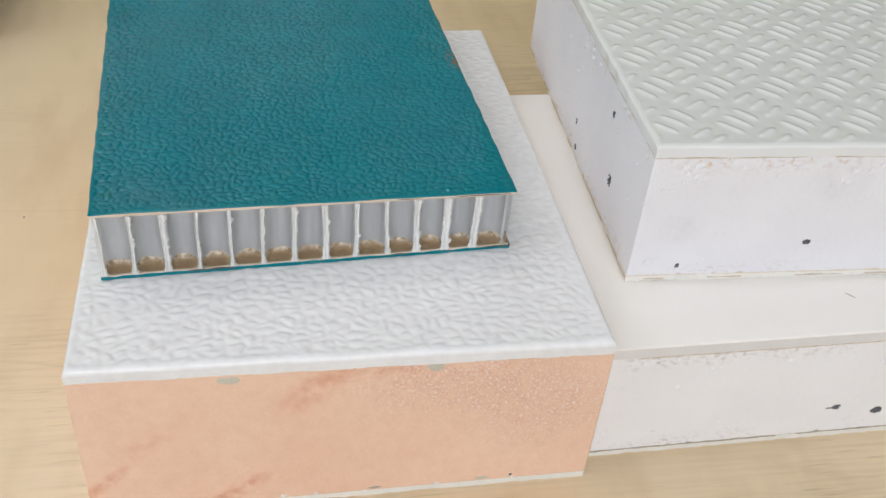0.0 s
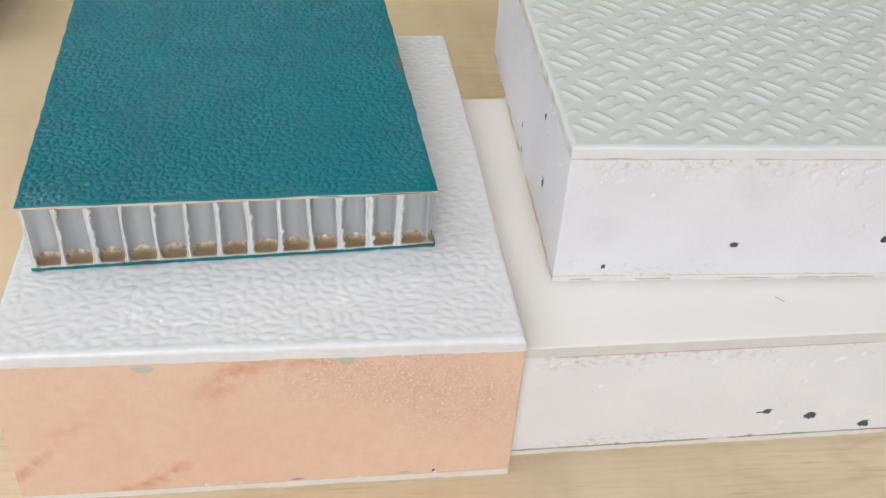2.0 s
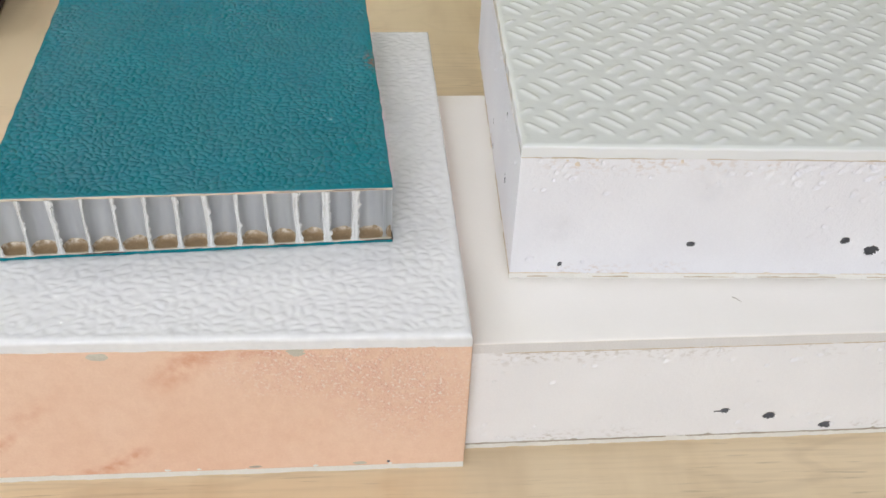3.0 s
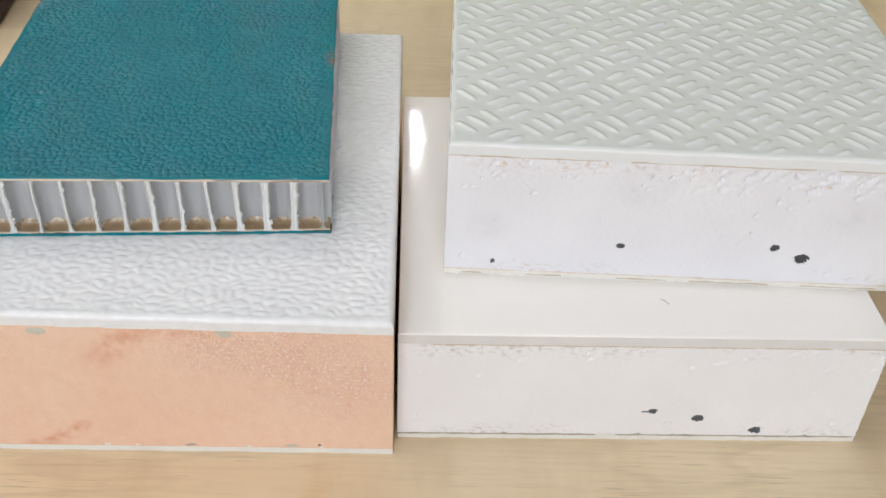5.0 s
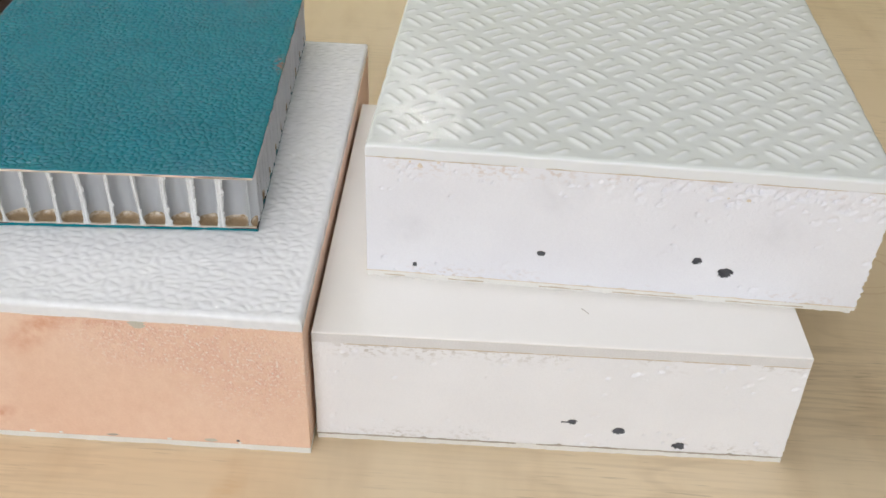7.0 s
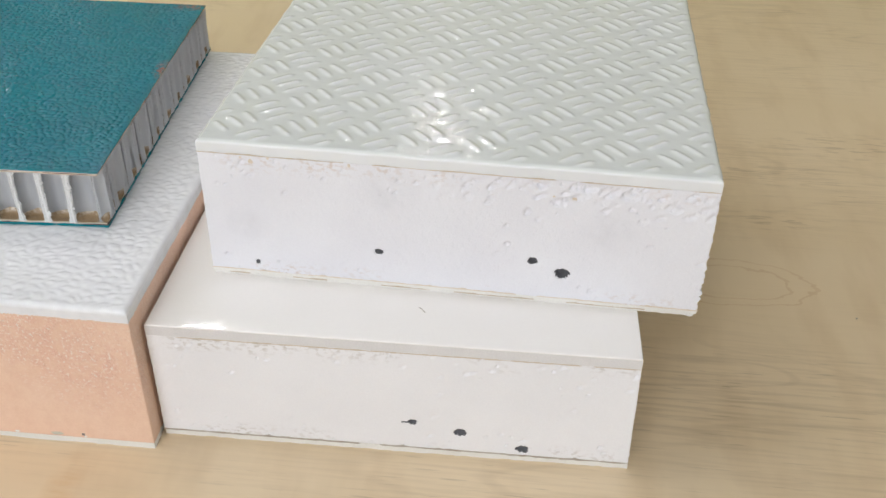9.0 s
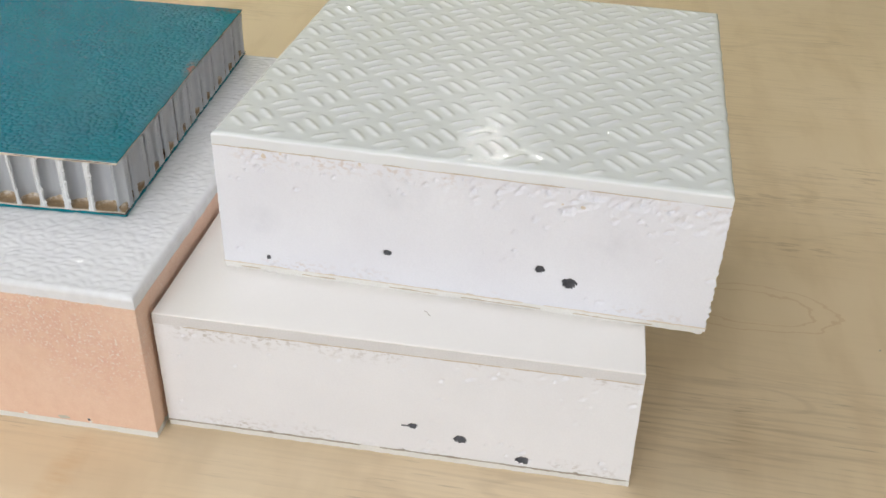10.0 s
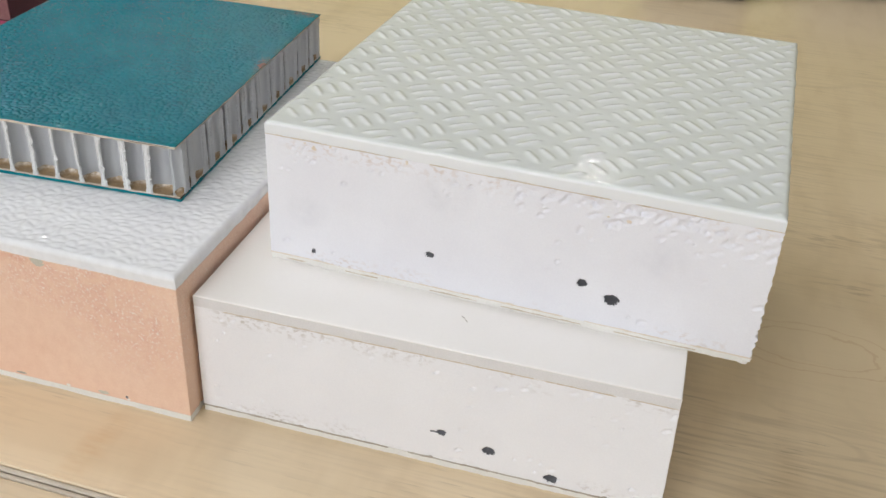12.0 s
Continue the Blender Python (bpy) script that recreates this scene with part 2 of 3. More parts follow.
def core_plastic():
    """Milky polypropylene, partly letting light through."""
    m, n, k, b = material("milky_plastic")
    v = coords(n, k, (1, 1, 0.12))
    tone = noise_fac(n, k, v, 420, 3)
    k.new(mix(n, k, tone, (0.82, 0.82, 0.82), (0.72, 0.72, 0.74)), b.inputs["Base Color"])
    b.inputs["Roughness"].default_value = 0.35
    tr, mx = n.new("ShaderNodeBsdfTranslucent"), n.new("ShaderNodeMixShader")
    tr.inputs["Color"].default_value = (0.86, 0.88, 0.89, 1)
    mx.inputs[0].default_value = 0.52
    k.new(b.outputs[0], mx.inputs[1])
    k.new(tr.outputs[0], mx.inputs[2])
    k.new(mx.outputs[0], n["Material Output"].inputs["Surface"])
    bump(n, k, b, tone, 0.15, 0.0004)
    return m


def amber_resin():
    m, n, k, b = material("amber_resin")
    v = coords(n, k)
    lumps = noise_fac(n, k, v, 420, 3, 0.35, 0.65)
    froth = noise_fac(n, k, v, 1500, 3, 0.62, 0.70)
    c = mix(n, k, lumps, (0.31, 0.21, 0.115), (0.37, 0.26, 0.15))
    tc, sx, rim = n.new("ShaderNodeTexCoord"), n.new("ShaderNodeSeparateXYZ"), n.new("ShaderNodeMapRange")
    k.new(tc.outputs["Object"], sx.inputs[0])
    k.new(sx.outputs["Z"], rim.inputs["Value"])
    rim.inputs["From Min"].default_value, rim.inputs["From Max"].default_value = 0.0024, 0.0036
    c = mix(n, k, times(n, k, froth, 0.35), c, (0.70, 0.56, 0.38))
    c = mix(n, k, times(n, k, rim.outputs[0], noise_fac(n, k, v, 700, 4, 0.40, 0.60)), c, (0.72, 0.64, 0.52))
    k.new(c, b.inputs["Base Color"])
    b.inputs["Roughness"].default_value = 0.34
    bump(n, k, b, lumps, 0.3, 0.0005)
    return m


WOOD = wood("maple_laminate")
WOOD_FRONT = wood("maple_laminate_front", 0.9)
BAND = plain("edge_band_plastic", (0.62, 0.55, 0.45), (0.56, 0.49, 0.39), 0.4, 200)
TEAL = teal_gel()
CREAM = plain("cream_resin", (0.76, 0.69, 0.57), (0.67, 0.58, 0.45), 0.5, 500, 0.4)
DARK_CHIP = plain("dark_chipped_resin", (0.05, 0.045, 0.05), (0.09, 0.075, 0.06), 0.6, 900)
CORE = core_plastic()
RESIN = amber_resin()
BURR = plain("torn_plastic", (0.82, 0.82, 0.81), (0.74, 0.73, 0.71), 0.5, 600, 0.5)
PEBBLE = plain("white_gelcoat", (0.87, 0.87, 0.88), (0.84, 0.84, 0.855), 0.07, 120, 0.05)
milky(PEBBLE.node_tree.nodes["Principled BSDF"], 0.2, 0.0012)
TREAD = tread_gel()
FLAT = plain("flat_gelcoat", (0.93, 0.895, 0.86), (0.92, 0.885, 0.845), 0.07, 400, 0.05, fleck=0.04)
PLY = plain("fibreglass_ply", (0.90, 0.88, 0.84), (0.85, 0.83, 0.78), 0.5, 700, 0.4)
GREY_EDGE = plain("sawn_gelcoat_edge", (0.80, 0.78, 0.77), (0.75, 0.73, 0.72), 0.5, 700, 0.3)
PEACH = peach_foam()
LILAC = foam("white_foam", (0.86, 0.855, 0.885), (0.825, 0.815, 0.85), (0.55, 0.36, 0.21), 0.0025, 0.0485, 0.62, (((0.0145, 0, 0.0225), 0.009), ((0.132, 0, 0.031), 0.010), ((0.062, 0, 0.040), 0.012)))
GREYISH = foam("off_white_foam", (0.90, 0.89, 0.90), (0.87, 0.86, 0.872), (0.40, 0.33, 0.25), 0.003, 0.0455, 0.75)
TAN_GLUE = plain("tan_adhesive", (0.56, 0.44, 0.31), (0.66, 0.56, 0.43), 0.5, 900, 0.4)
TAN_STAIN = plain("pale_tan_adhesive", (0.74, 0.62, 0.48), (0.80, 0.71, 0.60), 0.5, 900, 0.4)
GREY_GLUE = plain("grey_brown_adhesive", (0.38, 0.32, 0.26), (0.50, 0.44, 0.37), 0.55, 900, 0.4)
PALE_GLUE = plain("pale_green_adhesive", (0.66, 0.61, 0.51), (0.57, 0.53, 0.43), 0.45, 700, 0.4)
HOLE = plain("dark_hole_grit", (0.09, 0.09, 0.10), (0.16, 0.16, 0.17), 0.8, 1200, 0.8)
MAROON = plain("maroon_card", (0.030, 0.005, 0.010), (0.022, 0.004, 0.008), 0.45, 90, 0.15, 0.25)
PRINT = plain("pale_print", (0.30, 0.17, 0.17), (0.17, 0.05, 0.07), 0.4, 260)
PINK = plain("pink_print", (0.28, 0.03, 0.10), (0.22, 0.025, 0.08), 0.4, 200)
BLACK = plain("black_plastic", (0.02, 0.02, 0.022), (0.032, 0.03, 0.03), 0.4, 300)
WALL = plain("grey_wall_paint", (0.52, 0.51, 0.49), (0.49, 0.48, 0.46), 0.8, 30)
YELLOW_WALL = plain("pale_yellow_wall_paint", (0.80, 0.745, 0.20), (0.76, 0.70, 0.18), 0.7, 30)
CEILING = plain("white_ceiling_paint", (0.66, 0.66, 0.65), (0.63, 0.63, 0.62), 0.9, 30)
FLOORING = plain("grey_floor_tile", (0.34, 0.32, 0.29), (0.29, 0.27, 0.25), 0.45, 40)
METAL = plain("grey_table_leg_metal", (0.45, 0.45, 0.46), (0.40, 0.40, 0.41), 0.4, 300, 0.1, 0.5, 0.9)


# ---- mesh helpers ----
def mesh_ob(name, verts, faces, mats, smooth=False, index=None):
    me = bpy.data.meshes.new(name)
    me.from_pydata(verts.tolist() if isinstance(verts, np.ndarray) else verts, [], faces.tolist() if isinstance(faces, np.ndarray) else faces)
    for m in mats if isinstance(mats, (list, tuple)) else [mats]:
        me.materials.append(m)
    me.polygons.foreach_set("use_smooth", np.full(len(me.polygons), smooth))
    if index is not None:
        me.polygons.foreach_set("material_index", index)
    me.update()
    return new(name, me)


def child(ob, parent, label=""):
    ob.parent = parent
    return tagged(ob, label) if label else ob


def box_bm(sx, sy, sz, x=0.0, y=0.0, z=0.0, bevel=0.0, segments=2):
    """A bevelled box; x, y: its middle, z: its underside."""
    bm = bmesh.new()
    bmesh.ops.create_cube(bm, size=1.0, matrix=Matrix.Translation((x, y, z + sz / 2)) @ Matrix.Diagonal((sx, sy, sz, 1)))
    if bevel:
        bmesh.ops.bevel(bm, geom=bm.edges[:], offset=bevel, segments=segments, affect="EDGES", profile=0.5)
    return bm


def part(name, bm, mat, parent=None, label="", smooth=False):
    me = bpy.data.meshes.new(name)
    bm.normal_update()
    bm.to_mesh(me)
    bm.free()
    me.materials.append(mat)
    me.polygons.foreach_set("use_smooth", np.full(len(me.polygons), smooth))
    ob = new(name, me)
    if parent:
        ob.parent = parent
    return tagged(ob, label) if label else ob


def thing(name, m, label, category, group="", kind=""):
    ob = new(name)
    ob.empty_display_size = 0.01
    ob.matrix_world = m
    return tagged(ob, label, category, group, kind)


def lattice(ix, iy, seed):
    h = np.sin(ix * 127.1 + iy * 311.7 + seed * 74.7) * 43758.5453
    return h - np.floor(h)


def value_noise(x, y, seed=0):
    ix, iy = np.floor(x), np.floor(y)
    fx, fy = x - ix, y - iy
    fx, fy = fx * fx * (3 - 2 * fx), fy * fy * (3 - 2 * fy)
    a, b = lattice(ix, iy, seed), lattice(ix + 1, iy, seed)
    c, d = lattice(ix, iy + 1, seed), lattice(ix + 1, iy + 1, seed)
    return (a * (1 - fx) + b * fx) * (1 - fy) + (c * (1 - fx) + d * fx) * fy


def worley(x, y, seed=0, squash=0.0):
    """Distances to the nearest and second nearest of jittered points, with cells of mixed proportions."""
    ix, iy = np.floor(x), np.floor(y)
    f1, f2 = np.full(x.shape, 9.0), np.full(x.shape, 9.0)
    for ox in (-1, 0, 1):
        for oy in (-1, 0, 1):
            cx, cy = ix + ox, iy + oy
            dx, dy = cx + lattice(cx, cy, seed) - x, cy + lattice(cx, cy, seed + 5) - y
            if squash:
                a = lattice(cx, cy, seed + 9) * np.pi
                along, across = dx * np.cos(a) + dy * np.sin(a), dy * np.cos(a) - dx * np.sin(a)
                d = np.hypot(along * (1 - squash), across * (1 + squash))
            else:
                d = np.hypot(dx, dy)
            f2 = np.minimum(f2, np.maximum(f1, d))
            f1 = np.minimum(f1, d)
    return f1, f2


def axis_samples(length, step, rim):
    fine = np.array([0.0, 0.06, 0.2, 0.42, 0.7, 1.0]) * rim
    inner = np.linspace(rim, length - rim, max(2, int((length - 2 * rim) / step)))
    return np.unique(np.round(np.concatenate([fine, inner, length - fine]), 5))


def plate(name, w, d, z0, z1, relief, step, rim, mats, bend=None, wander=0.0, shear=0.0):
    """A moulded sheet (millimetres): relief on its upper face, a rounded upper edge of radius rim, and upright sides."""
    xs, ys = axis_samples(w, step, rim), axis_samples(d, step, rim)
    X, Y = np.meshgrid(xs, ys)
    edge = np.minimum(np.minimum(X, w - X), np.minimum(Y, d - Y))
    inside = np.clip(edge / rim, 0, 1)
    Z = z1 - rim * (1 - np.sqrt(1 - (1 - inside) ** 2))
    if relief is not None:
        Z = Z + relief(X, Y, edge)
    if wander:
        pull = np.clip(1 - edge / 4, 0, 1)
        X = X + pull * wander * (value_noise(Y / 6, Y * 0 + 3, 2) - 0.5)
        Y = Y + pull * wander * (value_noise(X / 6, X * 0 + 8, 4) - 0.5)
    X = X + shear * Y
    ny, nx = X.shape
    top = np.stack([X, Y, Z], -1).reshape(-1, 3)
    ids = np.arange(nx * ny).reshape(ny, nx)
    loop = np.concatenate([ids[0, :-1], ids[:-1, -1], ids[-1, :0:-1], ids[:0:-1, 0]])
    low = top[loop].copy()
    low[:, 2] = z0
    n, c = len(loop), len(top)
    quads = np.stack([ids[:-1, :-1], ids[:-1, 1:], ids[1:, 1:], ids[1:, :-1]], -1).reshape(-1, 4)
    j = np.arange(n)
    sides = np.stack([loop, c + j, c + (j + 1) % n, loop[(j + 1) % n]], -1)
    verts = np.concatenate([top, low])
    if bend is not None:
        verts = bend(verts)
    faces = quads.tolist() + sides.tolist() + [list(range(c + n - 1, c - 1, -1))]
    index = np.concatenate([np.zeros(len(quads), int), np.full(len(sides), 1 if isinstance(mats, list) else 0), [0]])
    ob = mesh_ob(name, verts * MM, faces, mats, False, index)
    smooth = np.concatenate([np.ones(len(quads), bool), np.zeros(n + 1, bool)])
    ob.data.polygons.foreach_set("use_smooth", smooth)
    return ob


def outline(w, d, step, back=3.0):
    """Points round a block's four sides from its front left corner, with their outward normals and the way gone."""
    pts, nrm = [], []
    for (x0, y0), (x1, y1), (nx, ny), s in (((0, 0), (w, 0), (0, -1), step), ((w, 0), (w, d), (1, 0), step), ((w, d), (0, d), (0, 1), back), ((0, d), (0, 0), (-1, 0), step)):
        count = max(2, int(math.hypot(x1 - x0, y1 - y0) / s))
        for i in range(count):
            f = i / count
            pts.append((x0 + (x1 - x0) * f, y0 + (y1 - y0) * f))
            nrm.append((nx, ny))
    pts, nrm = np.array(pts), np.array(nrm, float)
    corner = np.r_[True, np.any(nrm[1:] != nrm[:-1], axis=1)]
    nrm[corner] = nrm[corner] + np.roll(nrm, 1, axis=0)[corner]
    gone = np.r_[0, np.cumsum(np.hypot(*np.diff(pts, axis=0).T))]
    return pts, nrm, gone


def foam_block(name, w, d, z0, z1, mats, pits, holes, step=0.55, rough=0.10, shear=0.0, ragged=0.0, end_lean=0.0, foot=0.0, grit=()):
    """Cut foam (millimetres). pits: how many on each side near its top and bottom; holes: (way round, height, width, tall, depth)."""
    pts, nrm, gone = outline(w, d, step)
    zs = np.linspace(z0, z1, int((z1 - z0) / step) + 1)
    S, Z = np.meshgrid(gone, zs)
    depth = rough * (value_noise(S / 1.1, Z / 1.1, 3) + 0.6 * value_noise(S / 9, Z / 5, 6) - 0.8)
    crumb = value_noise(S / 0.9, Z / 0.7, 61)
    rnd = random.Random(name)
    total = 2 * (w + d)
    for share, lo, hi, *stretch in pits:
        for _ in range(share):
            s, r = rnd.uniform(*(stretch or (0, total))), rnd.uniform(0.4, 1.5 if stretch else 0.9)
            z = rnd.triangular(lo, hi, lo if lo < 0.5 * (z0 + z1) and hi < 0.6 * z1 else hi)
            wide = rnd.uniform(0.8, 2.0)
            q = np.hypot((S - s) / (r * wide), (Z - z - 0.35 * (S - s)) / r) + 0.7 * (crumb - 0.5)
            depth += rnd.uniform(0.35, 1.0) * np.clip(1.25 - q, 0, 0.8)
    for s, z, wide, tall, deep in grit:
        q = np.hypot((S - s) / wide, (Z - z) / tall) + 0.5 * (value_noise(S / 5, Z / 5, 33) - 0.5)
        f1, f2 = worley(S / 1.15, Z / 1.15, 35)
        depth += deep * np.clip((1.1 - q) * 2.5, 0, 1) * (0.9 - 1.6 * f1 + 0.5 * value_noise(S / 0.9, Z / 0.9, 36))
    dark = np.zeros(S.shape, bool)
    for s, z, wide, tall, deep in holes:
        a = np.arctan2((Z - z) / tall, (S - s) / wide)
        out = 1 + 0.06 * np.sin(3 * a + s) + 0.06 * np.sin(5 * a + 2 * z) + 0.05 * np.sin(9 * a + 3 * s)
        q = np.hypot((S - s) / (wide / 2), (Z - z) / (tall / 2)) / out
        depth += deep * np.clip((1.12 - q) * 2.2, 0, 1) + 0.25 * np.clip(1.6 - q, 0, 0.6)
        dark |= q < 0.96
    edge = np.clip(np.minimum(Z - z0, z1 - Z) / 0.8, 0, 1)
    depth = depth * (0.35 + 0.65 * edge)
    P = pts[None] - nrm[None] * depth[..., None]
    if ragged:
        near = np.clip(1 - np.abs(S - w) / 5, 0, 1) * np.clip(1.2 - (Z - z0) / (z1 - z0) * 1.3, 0, 1)
        P[..., 0] += ragged * near * (value_noise(Z / 0.8, S / 3, 8) - 0.5)
    P[..., 0] += shear * P[..., 1] + end_lean * (z1 - Z) / (z1 - z0) * P[..., 0] / w
    P[..., 1] -= foot * (1 - P[..., 0] / w) * (z1 - Z) / (z1 - z0) * (1 - P[..., 1] / d)
    nz, ns = S.shape
    verts = np.concatenate([P, Z[..., None]], -1).reshape(-1, 3) * MM
    ids = np.arange(nz * ns).reshape(nz, ns)
    nxt = np.roll(ids, -1, axis=1)
    quads = np.stack([ids[:-1], nxt[:-1], nxt[1:], ids[1:]], -1).reshape(-1, 4)
    marked = (dark[:-1] | dark[1:] | np.roll(dark, -1, axis=1)[:-1] | np.roll(dark, -1, axis=1)[1:]).reshape(-1)
    faces = quads.tolist() + [ids[0, ::-1].tolist(), ids[-1].tolist()]
    index = np.concatenate([marked.astype(int), [0, 0]])
    return mesh_ob(name, verts, faces, mats, True, index)


def slab(name, w, d, z0, z1, mat, jag, seed=0, shear=0.0, foot=0.0):
    """A thin layer with a slightly ragged sawn edge."""
    pts, nrm, gone = outline(w, d, 1.2)
    P = pts - nrm * (jag * value_noise(gone / 2.2, gone * 0 + seed, seed) + 0.4 * jag * value_noise(gone / 14, gone * 0 + seed, seed + 2))[:, None]
    P[:, 0] += shear * P[:, 1]
    P[:, 1] -= foot * (1 - P[:, 0] / w) * (1 - P[:, 1] / d)
    n = len(P)
    verts = np.concatenate([np.c_[P, np.full(n, z0)], np.c_[P, np.full(n, z1)]]) * MM
    j = np.arange(n)
    faces = np.stack([j, (j + 1) % n, n + (j + 1) % n, n + j], -1).tolist() + [list(range(n - 1, -1, -1)), list(range(n, 2 * n))]
    return mesh_ob(name, verts, faces, mat)


def glue_line(name, w, d, z, tall, mat, proud, seed, gap=0.25, shear=0.0):
    """A bead of adhesive squeezed out between two layers, uneven and broken in places."""
    pts, nrm, gone = outline(w, d, 1.0)
    verts, faces = [], []
    strength = value_noise(gone / 9, gone * 0, seed) - gap
    live = strength > 0
    n = len(pts)
    for i in range(n):
        j = (i + 1) % n
        if not (live[i] and live[j]):
            continue
        base = len(verts)
        for q in (i, j):
            h = tall * (0.55 + 0.7 * value_noise(gone[q] / 1.7, 1.0, seed)) * min(1, 0.15 + 7 * max(0, strength[q]))
            o = proud * (0.3 + lattice(gone[q] // 1, 2.0, seed))
            zc = z + 0.25 * tall * (lattice(gone[q] // 3, 4.0, seed) - 0.5)
            for k, zz in ((-0.6, zc - h / 2), (o, zc - h / 3), (o, zc + h / 3), (-0.6, zc + h / 2)):
                x, y = pts[q] + nrm[q] * k
                verts.append(((x + shear * y) * MM, y * MM, zz * MM))
        faces += [(base + a, base + 4 + a, base + 5 + a, base + 1 + a) for a in range(3)]
    return tagged(mesh_ob(name, verts, faces, mat, True), "", "", "", "stuff")


def blob(name, x, z, wide, tall, proud, mat, seed, face=0.0):
    """A flat smear of set adhesive on a front face (millimetres)."""
    rnd = random.Random(seed)
    rim = [(math.cos(a) * rnd.uniform(0.75, 1.15), math.sin(a) * rnd.uniform(0.7, 1.15)) for a in [i * math.tau / 14 for i in range(14)]]
    verts = [(x * MM, (face - proud) * MM, z * MM)]
    for f, y in ((0.65, -proud * 0.85), (1.0, 0.12)):
        verts += [((x + f * wide / 2 * c) * MM, (face + y) * MM, (z + f * tall / 2 * s) * MM) for c, s in rim]
    faces = [(0, 1 + i, 1 + (i + 1) % 14) for i in range(14)]
    faces += [(1 + i, 15 + i, 15 + (i + 1) % 14, 1 + (i + 1) % 14) for i in range(14)]
    return mesh_ob(name, verts, faces, mat, True)


# ---- the room ----
def structure(name, sx, sy, sz, x, y, z, mat, label):
    return tagged(part(name, box_bm(sx, sy, sz, x, y, z), mat), label, name.split("_")[0], "", "structure")


x0, x1, y0, y1 = ROOM
cx, cy, sx, sy, sz = (x0 + x1) / 2, (y0 + y1) / 2, x1 - x0, y1 - y0, CEIL_Z - FLOOR_Z
structure("floor", sx + 0.2, sy + 0.2, 0.1, cx, cy, FLOOR_Z - 0.1, FLOORING, "grey tiled office floor under the tables")
structure("ceiling", sx + 0.2, sy + 0.2, 0.1, cx, cy, CEIL_Z, CEILING, "plain white painted ceiling of the room")
structure("wall_back", sx, 0.1, sz, cx, y1 + 0.05, FLOOR_Z, YELLOW_WALL, "plain pale yellow painted wall behind the table")
structure("wall_front", sx, 0.1, sz, cx, y0 - 0.05, FLOOR_Z, WALL, "plain light grey painted wall of the room")
structure("wall_left", 0.1, sy, sz, x0 - 0.05, cy, FLOOR_Z, WALL, "plain light grey painted wall of the room")
structure("wall_right", 0.1, sy, sz, x1 + 0.05, cy, FLOOR_Z, WALL, "plain light grey painted wall of the room")


def table(x0, x1, y0, y1, mat, label, band_side):
    ob = thing("table", pose((x0 + x1) / 2, (y0 + y1) / 2, FLOOR_Z), label, "table")
    w, d, h = x1 - x0, y1 - y0, -FLOOR_Z
    part("tabletop", box_bm(w, d - 0.0022, 0.025, 0, 0.0011 * -band_side, h - 0.025, 0.0006, 1), mat, ob)
    part("edge_band", box_bm(w, 0.002, 0.0246, 0, band_side * (d / 2 - 0.001), h - 0.0249, 0.0005, 1), BAND, ob, "pale plastic edge band")
    for sx in (-1, 1):
        for sy in (-1, 1):
            part("leg", box_bm(0.05, 0.05, h - 0.026, sx * (w / 2 - 0.08), sy * (d / 2 - 0.08), 0, 0.003), METAL, ob)
    return ob


table(-0.95, 1.05, -0.0412, 1.15, WOOD, "pale maple laminate office table under the samples", -1)
table(-0.95, 1.05, -0.75, -0.0418, WOOD_FRONT, "pale maple laminate table pushed against the sample table", 1)


# ---- peach foam sample with a white pebbled skin ----
O_W, O_D, O_H, O_SHEAR = 152.4, 196.5, 61.0, -0.0185


def pebbles(X, Y, edge):
    wx = X + 1.6 * (value_noise(X / 7, Y / 7, 11) - 0.5)
    wy = Y + 1.6 * (value_noise(X / 7, Y / 7, 12) - 0.5)
    f1, f2 = worley(wx / 4.3, wy / 3.5, 21, 0.22)
    dome = np.clip((f2 - f1) / 0.70, 0, 1)
    dome = dome * dome * (3 - 2 * dome)
    swell = value_noise(X / 2.3, Y / 2.0, 14) - 0.5
    fade = np.clip((edge - 0.6) / 2.5, 0, 1)
    return fade * (0.30 * dome + 0.12 * swell + 0.11 * (value_noise(X / 1.2, Y / 1.1, 16) - 0.5) - 0.24) + 0.25 * (value_noise(X / 40, Y / 40, 15) - 0.5)


peach = thing("foam_panel_sample", pose(-O_W * MM, 0, 0), "peach foam panel sample with white pebbled skin on the table", "panel sample", "stacked panel samples")
ob = foam_block("foam_core", O_W, O_D, 2.8, O_H - 4.6, [PEACH, HOLE], [(40, 2.8, 6)], [(137.4, 4.0, 0.5, 0.4, 0.8), (127.4, 4.2, 0.6, 0.4, 0.8)], 0.48, 0.14, O_SHEAR, 0, 0, 2.0, [(134, 36, 17, 19, 0.22), (106, 49, 25, 11, 0.19), (60, 48, 16, 8, 0.06), (25, 40, 26, 14, 0.04)])
# the peach material is laid out from the front right corner
ob.data.transform(Matrix.Translation((-O_W * MM, 0, 0)))
ob.location = (O_W * MM, 0, 0)
child(ob, peach, "peach rigid foam with rusty resin streaks")
child(plate("top_skin", O_W, O_D, O_H - 4.8, O_H, pebbles, 0.5, 1.8, PEBBLE, None, 0.15, O_SHEAR), peach, "white glossy pebbled gelcoat skin")
child(slab("bottom_skin", O_W, O_D, 0.0, 3.0, PLY, 0.35, 5, O_SHEAR, 2.0), peach, "thin off-white bottom skin")
